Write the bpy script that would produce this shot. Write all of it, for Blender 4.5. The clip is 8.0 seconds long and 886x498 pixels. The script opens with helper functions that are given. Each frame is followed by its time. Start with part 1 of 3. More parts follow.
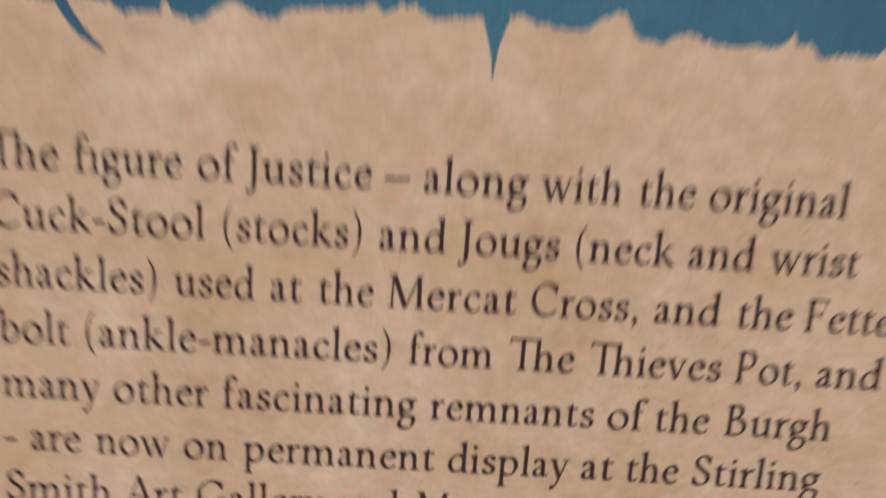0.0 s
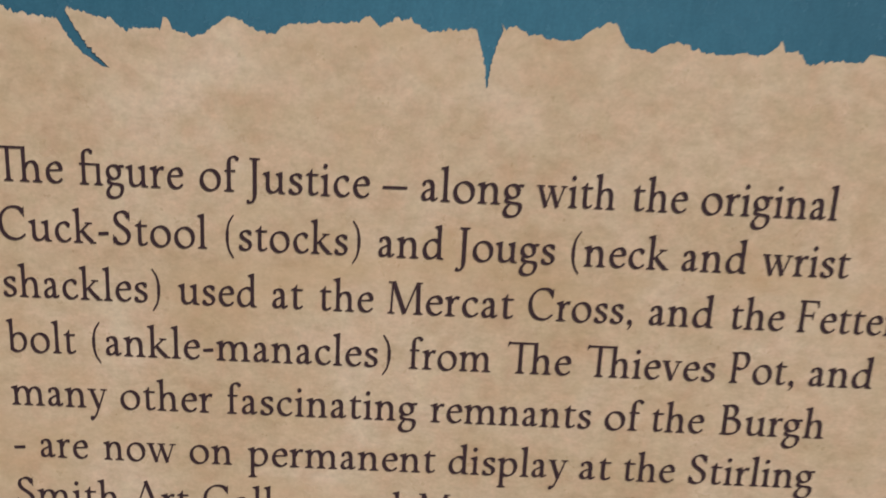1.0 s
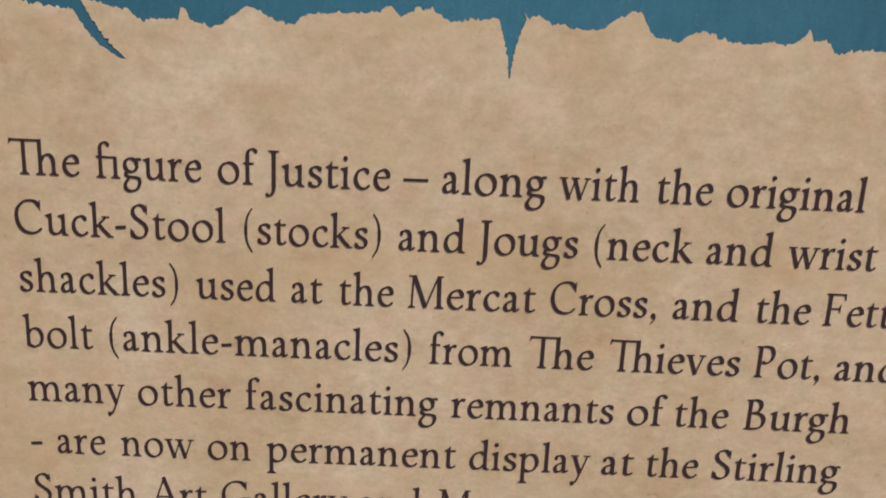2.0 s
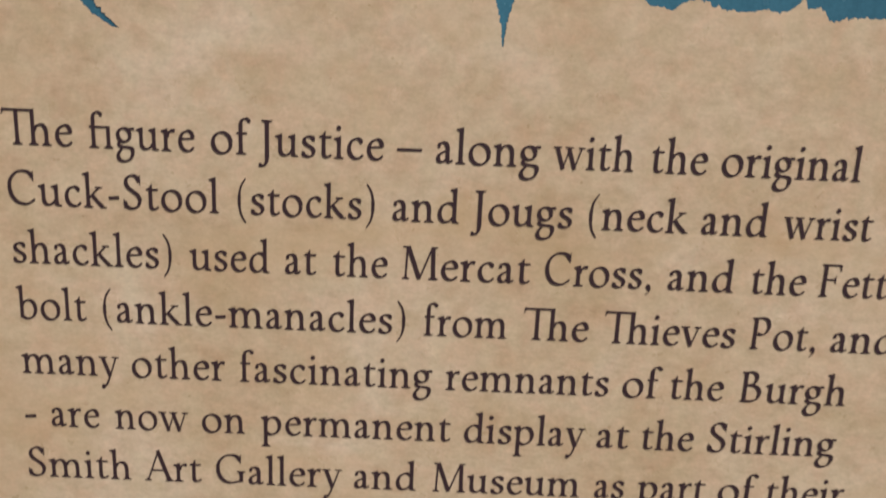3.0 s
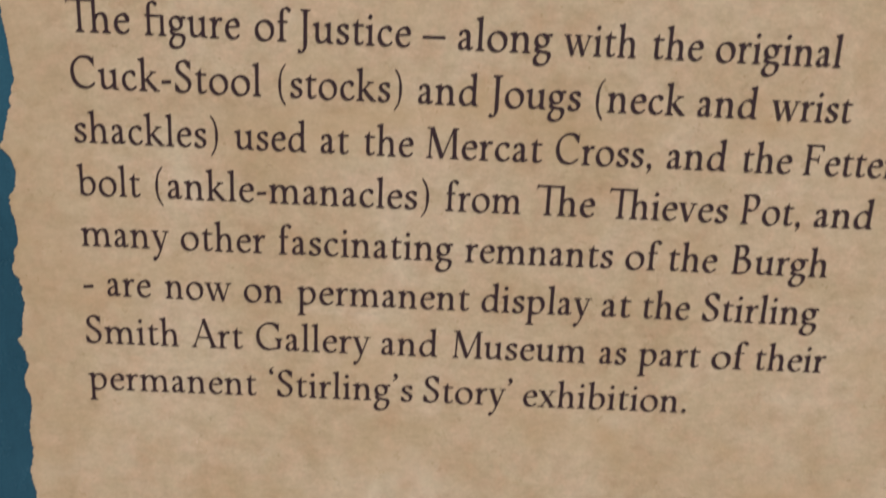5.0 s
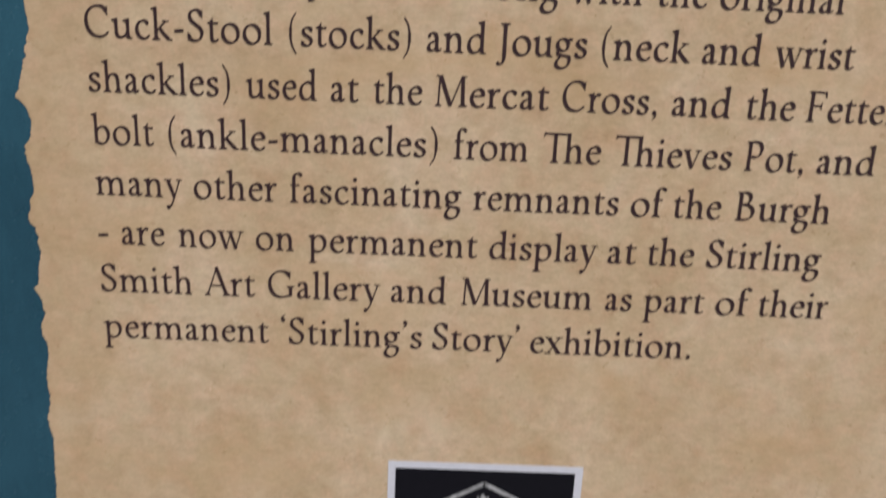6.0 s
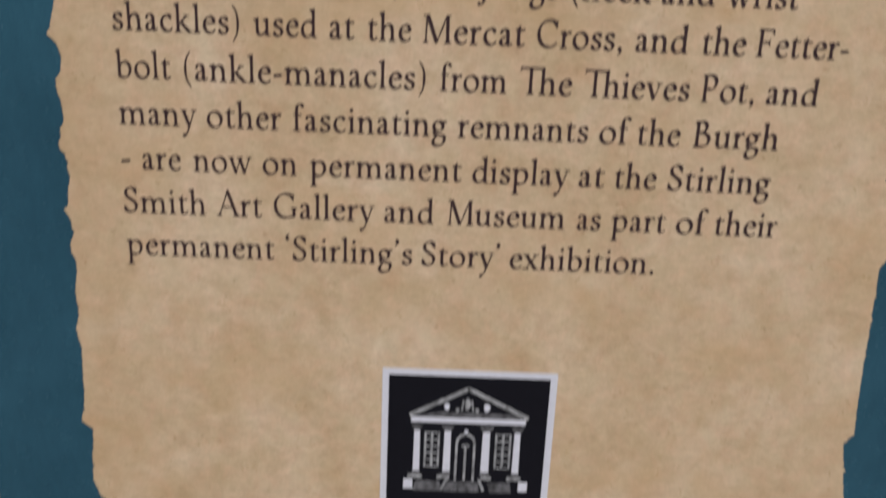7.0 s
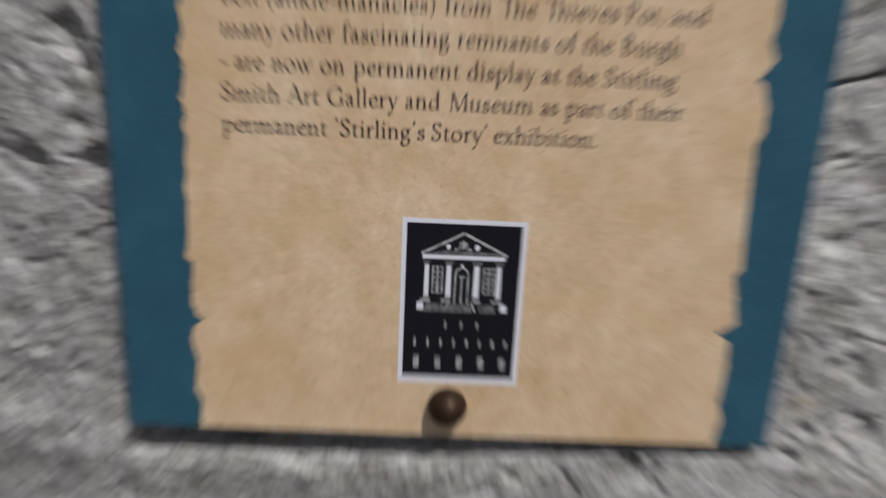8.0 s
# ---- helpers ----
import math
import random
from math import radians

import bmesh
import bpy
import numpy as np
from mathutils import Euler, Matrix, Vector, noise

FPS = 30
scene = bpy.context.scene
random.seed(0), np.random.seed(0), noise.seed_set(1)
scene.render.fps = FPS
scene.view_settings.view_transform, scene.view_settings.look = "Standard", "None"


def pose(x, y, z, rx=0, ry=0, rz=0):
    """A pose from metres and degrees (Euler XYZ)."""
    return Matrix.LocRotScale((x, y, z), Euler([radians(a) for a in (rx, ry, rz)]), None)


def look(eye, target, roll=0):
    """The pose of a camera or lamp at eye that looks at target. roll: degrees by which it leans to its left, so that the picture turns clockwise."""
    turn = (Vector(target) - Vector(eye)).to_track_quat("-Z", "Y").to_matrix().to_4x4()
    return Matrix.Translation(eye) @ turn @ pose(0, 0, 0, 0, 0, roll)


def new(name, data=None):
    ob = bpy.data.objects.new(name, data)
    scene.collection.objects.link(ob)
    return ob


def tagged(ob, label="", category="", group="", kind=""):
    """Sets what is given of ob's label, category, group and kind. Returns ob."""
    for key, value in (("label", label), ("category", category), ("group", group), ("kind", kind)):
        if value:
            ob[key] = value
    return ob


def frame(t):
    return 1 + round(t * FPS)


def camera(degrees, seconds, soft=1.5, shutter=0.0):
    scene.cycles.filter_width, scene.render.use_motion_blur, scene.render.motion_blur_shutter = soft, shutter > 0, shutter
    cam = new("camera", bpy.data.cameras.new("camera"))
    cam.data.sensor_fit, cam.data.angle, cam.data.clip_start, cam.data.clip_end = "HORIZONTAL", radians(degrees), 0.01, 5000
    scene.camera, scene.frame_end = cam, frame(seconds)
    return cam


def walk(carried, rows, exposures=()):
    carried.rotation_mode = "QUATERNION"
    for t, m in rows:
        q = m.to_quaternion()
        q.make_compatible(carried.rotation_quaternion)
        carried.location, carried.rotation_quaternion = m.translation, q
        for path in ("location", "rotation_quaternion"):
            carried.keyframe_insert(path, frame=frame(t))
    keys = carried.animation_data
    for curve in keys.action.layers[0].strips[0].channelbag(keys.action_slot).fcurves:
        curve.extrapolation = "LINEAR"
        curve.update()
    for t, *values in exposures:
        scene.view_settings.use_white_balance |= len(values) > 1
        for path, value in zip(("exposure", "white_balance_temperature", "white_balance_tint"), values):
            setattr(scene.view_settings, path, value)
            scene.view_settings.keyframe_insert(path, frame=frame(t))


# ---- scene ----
from mathutils import geometry

cam = camera(53.4, 8.0, soft=1.8, shutter=1.2)
# seconds, eye in metres, Euler turns in degrees
PATH = [
    (-0.1, -0.00875, -0.17664, 1.47690, 75.850, -3.950, -0.214),
    (0, -0.01027, -0.18344, 1.48506, 75.519, -3.672, -0.544),
    (0.2, -0.01150, -0.18888, 1.49159, 75.254, -3.450, -0.808),
    (0.5, -0.00655, -0.19239, 1.48984, 75.566, -3.201, -0.435),
    (1, -0.00933, -0.18663, 1.48803, 75.355, -2.918, -0.549),
    (1.5, -0.01131, -0.18309, 1.48581, 75.285, -2.790, -0.375),
    (1.7, -0.01358, -0.18377, 1.48757, 75.093, -2.772, -0.392),
    (2.8, -0.01046, -0.18435, 1.48295, 74.732, -2.529, -0.101),
    (3, -0.01105, -0.18522, 1.48103, 74.895, -2.634, -0.242),
    (3.5, -0.01081, -0.19470, 1.47790, 74.769, -2.835, -0.175),
    (4, -0.01310, -0.20097, 1.47239, 74.424, -2.846, -0.161),
    (4.5, -0.01559, -0.20473, 1.46897, 74.104, -2.754, -0.118),
    (4.7, -0.01567, -0.20778, 1.46584, 74.096, -2.768, -0.243),
    (5.8, -0.01526, -0.21679, 1.45418, 73.617, -2.489, -0.300),
    (6, -0.01703, -0.21804, 1.45322, 73.137, -2.462, -0.283),
    (6.5, -0.01695, -0.23204, 1.45130, 72.316, -2.446, -0.373),
    (7, -0.01295, -0.24766, 1.44635, 71.690, -2.403, -0.205),
    (7.3, -0.01312, -0.24943, 1.43825, 71.108, -2.335, -0.215),
    (7.5, -0.01471, -0.25811, 1.42833, 70.830, -2.486, -0.233),
    (7.6, -0.01453, -0.27449, 1.41745, 71.882, -2.472, -0.141),
    (7.7, -0.01579, -0.29130, 1.41179, 72.853, -2.661, -0.264),
    (7.8, -0.01812, -0.31203, 1.42332, 70.950, -2.724, -0.601),
    (7.9, -0.01565, -0.33607, 1.41769, 72.620, -2.731, -0.303),
    (8, -0.01607, -0.36463, 1.43607, 71.111, -2.697, -0.408),
    (8.1, -0.01640, -0.41000, 1.46050, 69.020, -2.680, -0.480),
]
walk(cam, [(t, pose(x, y, z, rx, ry, rz)) for t, x, y, z, rx, ry, rz in PATH],
     exposures=[(0.0, 0.0, 6650, 18.0), (0.8, 0.0, 6380, 10.0), (3.0, -0.02, 6430, 8.5), (4.5, -0.05, 6430, 8.0), (7.0, -0.11, 6400, 9.0), (8.0, -0.13, 6330, 7.5)])

# ---- daylight ----
SUN_WAY = Vector((0.55, -1.0, 1.6)).normalized()
world = bpy.data.worlds.new("daylight")
scene.world = world
world.use_nodes = True
sky = world.node_tree.nodes.new("ShaderNodeTexSky")
sky.sky_type, sky.sun_disc = "NISHITA", False
sky.sun_elevation = math.asin(SUN_WAY.z)
sky.sun_rotation = math.atan2(SUN_WAY.x, SUN_WAY.y)
sky.dust_density, sky.air_density = 5.0, 1.0
backdrop = world.node_tree.nodes["Background"]
backdrop.inputs["Strength"].default_value = 0.06
world.node_tree.links.new(sky.outputs["Color"], backdrop.inputs["Color"])
sun = new("sun", bpy.data.lights.new("sun", "SUN"))
sun.data.energy, sun.data.angle, sun.data.color = 3.75, radians(2.5), (1.0, 0.963, 0.93)
sun.matrix_world = look(SUN_WAY * 10, (0, 0, 0))

# ---- scale: the text's line spacing is the unit in which the print is laid out ----
LINE = 0.01296


def across(u):
    return (u - 7.6) * LINE


def up(v):
    return 1.45 + v * LINE


# ---- materials ----
class Nodes:
    """A small builder of node materials."""

    def __init__(self, name, rough=0.5, metal=0.0, gloss=0.5):
        self.mat = bpy.data.materials.new(name)
        self.mat.use_nodes = True
        self.tree = self.mat.node_tree
        self.bsdf = self.tree.nodes["Principled BSDF"]
        self.bsdf.inputs["Roughness"].default_value = rough
        self.bsdf.inputs["Metallic"].default_value = metal
        self.bsdf.inputs["Specular IOR Level"].default_value = gloss
        self.place = self.tree.nodes.new("ShaderNodeTexCoord").outputs["Object"]

    def link(self, a, b):
        self.tree.links.new(a, b)

    def stretched(self, x, y, z):
        node = self.tree.nodes.new("ShaderNodeMapping")
        node.inputs["Scale"].default_value = (x, y, z)
        self.link(self.place, node.inputs["Vector"])
        return node.outputs["Vector"]

    def noise(self, scale, detail=4.0, rough=0.55, place=None, twist=0.0):
        node = self.tree.nodes.new("ShaderNodeTexNoise")
        node.inputs["Scale"].default_value = scale
        node.inputs["Detail"].default_value = detail
        node.inputs["Roughness"].default_value = rough
        node.inputs["Distortion"].default_value = twist
        self.link(place or self.place, node.inputs["Vector"])
        return node.outputs["Fac"]

    def ramp(self, fac, *stops):
        node = self.tree.nodes.new("ShaderNodeValToRGB")
        while len(node.color_ramp.elements) < len(stops):
            node.color_ramp.elements.new(0.5)
        for element, (at, colour) in zip(node.color_ramp.elements, stops):
            element.position = at
            element.color = (*colour, 1) if len(colour) == 3 else (*(colour * 3), 1)
        self.link(fac, node.inputs["Fac"])
        return node.outputs["Color"]

    def mix(self, fac, a, b, how="MIX"):
        node = self.tree.nodes.new("ShaderNodeMix")
        node.data_type, node.blend_type = "RGBA", how
        for value, socket in ((fac, node.inputs[0]), (a, node.inputs[6]), (b, node.inputs[7])):
            if isinstance(value, (int, float)):
                socket.default_value = value
            elif isinstance(value, tuple):
                socket.default_value = (*value, 1)
            else:
                self.link(value, socket)
        return node.outputs[2]

    def near(self, point, reach):
        """Half at the point, falling to nothing at its reach."""
        node = self.tree.nodes.new("ShaderNodeVectorMath")
        node.operation = "DISTANCE"
        self.link(self.place, node.inputs[0])
        node.inputs[1].default_value = point
        return self.ramp(node.outputs["Value"], (0.0, (0.5,)), (reach, (0.0,)))

    def colour(self, socket):
        self.link(socket, self.bsdf.inputs["Base Color"])

    def rough(self, socket):
        self.link(socket, self.bsdf.inputs["Roughness"])

    def coat(self, weight, rough):
        """The clear film over a print."""
        self.bsdf.inputs["Coat Weight"].default_value = weight
        self.bsdf.inputs["Coat Roughness"].default_value = rough

    def bump(self, height, strength, depth):
        node = self.tree.nodes.new("ShaderNodeBump")
        node.inputs["Strength"].default_value = strength
        node.inputs["Distance"].default_value = depth
        self.link(height, node.inputs["Height"])
        self.link(node.outputs["Normal"], self.bsdf.inputs["Normal"])


def parchment_material():
    m = Nodes("parchment_print", 0.36, gloss=1.0)
    m.coat(0.2, 0.3)
    base = m.ramp(m.noise(30, 5, 0.6, twist=0.5), (0.3, (0.505, 0.363, 0.222)), (0.5, (0.566, 0.424, 0.28)), (0.7, (0.622, 0.488, 0.348)))
    blotch = m.ramp(m.noise(95, 5, 0.6, twist=0.3), (0.33, (0.945, 0.905, 0.86)), (0.5, (1.0, 1.0, 1.0)), (0.68, (1.04, 1.045, 1.06)))
    base = m.mix(1.0, base, blotch, "MULTIPLY")
    blush = m.ramp(m.noise(150, 3, 0.6, twist=0.6), (0.36, (0.975, 1.0, 0.985)), (0.5, (1.0, 1.0, 1.0)), (0.64, (1.03, 0.985, 0.99)))
    base = m.mix(1.0, base, blush, "MULTIPLY")
    cloud = m.ramp(m.noise(230, 5, 0.7, m.stretched(0.85, 1, 1.15), 0.3), (0.3, (0.88, 0.85, 0.82)), (0.5, (1.0, 1.0, 1.0)), (0.7, (1.11, 1.12, 1.14)))
    base = m.mix(1.0, base, cloud, "MULTIPLY")
    fibre = m.ramp(m.noise(560, 3, 0.7, m.stretched(0.7, 1, 1.2)), (0.3, (0.915, 0.91, 0.895)), (0.53, (1.0, 1.0, 1.0)), (0.75, (1.06, 1.06, 1.065)))
    base = m.mix(1.0, base, fibre, "MULTIPLY")
    grit = m.ramp(m.noise(1100, 2, 0.6), (0.3, (0.95, 0.945, 0.94)), (0.7, (1.045, 1.045, 1.05)))
    base = m.mix(1.0, base, grit, "MULTIPLY")
    stain = m.ramp(m.noise(22, 4, 0.6, m.stretched(0.8, 1, 1.6), 0.6), (0.5, (0.0,)), (0.74, (0.5,)))
    base = m.mix(stain, base, (0.53, 0.35, 0.185))
    # brown ageing in patches along the torn edges
    blot = m.ramp(m.noise(60, 5, 0.65, twist=0.5), (0.3, (0.25,)), (0.62, (1.0,)))
    for u, v, reach in ((0.2, -15.7, 0.034), (-1.9, -12.2, 0.036), (-2.1, -8.6, 0.034), (-1.9, -4.6, 0.036), (-2.0, -0.6, 0.03), (6.5, -18.9, 0.03), (14.5, -18.6, 0.034), (17.8, -11.5, 0.03)):
        base = m.mix(m.mix(1.0, m.near((across(u), 0, up(v)), reach), blot, "MULTIPLY"), base, (0.44, 0.275, 0.135))
    speck = m.ramp(m.noise(700, 1, 0.5), (0.79, (0.0,)), (0.84, (0.4,)))
    m.colour(m.mix(speck, base, (0.28, 0.18, 0.10)))
    m.rough(m.ramp(m.noise(130, 3), (0.3, (0.26,)), (0.7, (0.36,))))
    return m.mat


def teal_material():
    m = Nodes("teal_print", 0.3, gloss=0.6)
    base = m.ramp(m.noise(30, 4), (0.3, (0.015, 0.062, 0.098)), (0.7, (0.023, 0.083, 0.128)))
    # teal mixed lighter around a point near the board's top, broken by noise
    lighter_top = m.mix(1.0, m.near((across(8), 0, up(6.5)), 0.19), m.ramp(m.noise(45, 5, 0.6), (0.3, (0.75,)), (0.65, (1.0,))), "MULTIPLY")
    base = m.mix(lighter_top, base, (0.085, 0.29, 0.41))
    streak = m.ramp(m.noise(260, 3, 0.7, m.stretched(1.6, 1, 0.5)), (0.3, (0.9, 0.92, 0.93)), (0.7, (1.12, 1.1, 1.08)))
    base = m.mix(1.0, base, streak, "MULTIPLY")
    fleck = m.ramp(m.noise(1300, 2, 0.7), (0.3, (0.9, 0.91, 0.92)), (0.7, (1.12, 1.1, 1.09)))
    base = m.mix(1.0, base, fleck, "MULTIPLY")
    scuff = m.ramp(m.noise(330, 2, 0.6, m.stretched(1.0, 1, 0.35)), (0.74, (0.0,)), (0.82, (0.2,)))
    m.colour(m.mix(scuff, base, (0.1, 0.19, 0.24)))
    m.rough(m.ramp(m.noise(160, 4), (0.3, (0.2,)), (0.7, (0.3,))))
    return m.mat


def plain_print(name, colour, rough=0.3, wear=0.12, gloss=0.8):
    m = Nodes(name, rough, gloss=gloss)
    low, high = tuple(c * (1 - wear) for c in colour), tuple(c * (1 + wear) for c in colour)
    m.colour(m.ramp(m.noise(600, 3), (0.3, low), (0.7, high)))
    return m.mat


def stone_material():
    m = Nodes("weathered_sandstone", 0.9, gloss=0.2)
    base = m.ramp(m.noise(14, 6, 0.65), (0.3, (0.215, 0.207, 0.203)), (0.5, (0.3, 0.291, 0.288)), (0.7, (0.395, 0.386, 0.382)))
    patch = m.ramp(m.noise(58, 5, 0.65, m.stretched(0.7, 1, 1.3), 0.4), (0.3, (0.58, 0.565, 0.55)), (0.44, (1.0, 1.0, 1.0)), (0.62, (1.3, 1.3, 1.33)))
    base = m.mix(1.0, base, patch, "MULTIPLY")
    chip = m.ramp(m.noise(185, 3, 0.6, m.stretched(0.75, 1, 1.2), 0.8), (0.34, (0.62, 0.61, 0.61)), (0.47, (1.0, 1.0, 1.0)), (0.64, (1.28, 1.28, 1.28)))
    base = m.mix(1.0, base, chip, "MULTIPLY")
    grain = m.ramp(m.noise(480, 4, 0.75), (0.3, (0.68, 0.68, 0.68)), (0.52, (1.0, 1.0, 1.0)), (0.72, (1.25, 1.25, 1.24)))
    base = m.mix(1.0, base, grain, "MULTIPLY")
    tint = m.ramp(m.noise(85, 3, 0.6), (0.36, (0.99, 1.0, 0.95)), (0.5, (1.0, 1.0, 1.0)), (0.64, (1.0, 0.985, 1.03)))
    base = m.mix(1.0, base, tint, "MULTIPLY")
    lichen = m.ramp(m.noise(38, 4, 0.6), (0.66, (0.0,)), (0.74, (0.5,)))
    base = m.mix(lichen, base, (0.30, 0.235, 0.13))
    soot = m.ramp(m.noise(70, 6, 0.75, twist=0.5), (0.62, (0.0,)), (0.72, (0.6,)))
    m.colour(m.mix(soot, base, (0.085, 0.08, 0.075)))
    m.bump(m.noise(700, 4, 0.7), 0.8, 0.001)
    return m.mat


def metal_material(name, colour, rough):
    m = Nodes(name, rough, metal=0.6, gloss=0.4)
    low, high = tuple(c * 0.6 for c in colour), tuple(c * 1.3 for c in colour)
    m.colour(m.ramp(m.noise(300, 5), (0.3, low), (0.7, high)))
    m.rough(m.ramp(m.noise(450, 3), (0.3, (rough - 0.1,)), (0.7, (rough + 0.15,))))
    return m.mat


def paving_material():
    m = Nodes("worn_paving", 0.85, gloss=0.3)
    base = m.ramp(m.noise(1.5, 6, 0.6), (0.3, (0.06, 0.057, 0.054)), (0.7, (0.11, 0.105, 0.1)))
    m.colour(m.mix(1.0, base, m.ramp(m.noise(60, 4), (0.3, (0.8, 0.8, 0.8)), (0.7, (1.15, 1.15, 1.15))), "MULTIPLY"))
    return m.mat


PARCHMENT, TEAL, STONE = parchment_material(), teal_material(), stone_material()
INK = plain_print("dark_ink", (0.04, 0.021, 0.025), gloss=0.5)
EMBLEM_WHITE = plain_print("emblem_white", (0.6, 0.61, 0.69), wear=0.05, gloss=0.45)
EMBLEM_BLACK = plain_print("emblem_black", (0.006, 0.006, 0.010), gloss=0.3)
EMBLEM_GREY = plain_print("emblem_grey", (0.27, 0.275, 0.29), wear=0.6)
EMBLEM_DARK = plain_print("emblem_dark_grey", (0.10, 0.10, 0.11), wear=0.75)
BRONZE = metal_material("brown_bronze", (0.036, 0.019, 0.010), 0.55)


# ---- mesh helpers ----
def from_parts(name, verts, faces, material, parent=None, label=""):
    data = bpy.data.meshes.new(name)
    data.from_pydata(verts, [], faces)
    data.materials.append(material)
    ob = new(name, data)
    ob.parent = parent
    return tagged(ob, label)


def part(name, bm, material, parent=None, label="", smooth=False):
    data = bpy.data.meshes.new(name)
    bm.to_mesh(data)
    bm.free()
    for poly in data.polygons:
        poly.use_smooth = smooth
    data.materials.append(material)
    ob = new(name, data)
    ob.parent = parent
    return tagged(ob, label)


def flat(name, outlines, depth, material, parent, label=""):
    """Printed shapes, each a closed outline of layout points, facing the viewer at that depth."""
    verts, faces = [], []
    for outline in outlines:
        n = len(outline)
        pts, _, tris, *_ = geometry.delaunay_2d_cdt([Vector(p) for p in outline], [(k, (k + 1) % n) for k in range(n)], [], 1, 1e-5)
        start = len(verts)
        verts += [(across(u), depth, up(v)) for u, v in pts]
        for tri in tris:
            a, b, c = (pts[k] for k in tri[:3])
            turn = (b - a).cross(c - a)
            faces.append(tuple(start + k for k in (tri if turn > 0 else tri[::-1])))
    return from_parts(name, verts, faces, material, parent, label)


def box(u0, u1, v0, v1):
    return [(u0, v0), (u1, v0), (u1, v1), (u0, v1)]


def wobble(x, seed, octaves=5, rough=0.6):
    """Fractal noise along a line, about -1 to 1."""
    total, gain, size = 0.0, 1.0, 1.0
    for k in range(octaves):
        total += gain * noise.noise((x * size, seed * 7.31 + k * 3.7, 0.5))
        gain, size = gain * rough, size * 2.1
    return total


# ---- the wall ----
def lattice(points, seed, size):
    """Smooth value noise on an array of points (n, 2)."""
    rng = np.random.default_rng(seed)
    table = rng.random((257, 257)) * 2 - 1
    p = points / size + 61.7
    i = np.floor(p).astype(int)
    f = p - i
    f = f * f * (3 - 2 * f)
    a, b = i[:, 0] % 256, i[:, 1] % 256
    low = table[a, b] * (1 - f[:, 0]) + table[a + 1, b] * f[:, 0]
    high = table[a, b + 1] * (1 - f[:, 0]) + table[a + 1, b + 1] * f[:, 0]
    return low * (1 - f[:, 1]) + high * f[:, 1]


def spread(low, high, dense_low, dense_high, step):
    """Grid lines: even within the dense stretch, growing wider outside it."""
    middle = list(np.arange(dense_low, dense_high, step))
    left, right, s = [], [], step
    x = dense_low
    while x > low:
        s *= 1.25
        x -= s
        left.append(max(x, low))
    s, x = step, middle[-1]
    while x < high:
        s *= 1.25
        x += s
        right.append(min(x, high))
    return np.array(left[::-1] + middle + right)


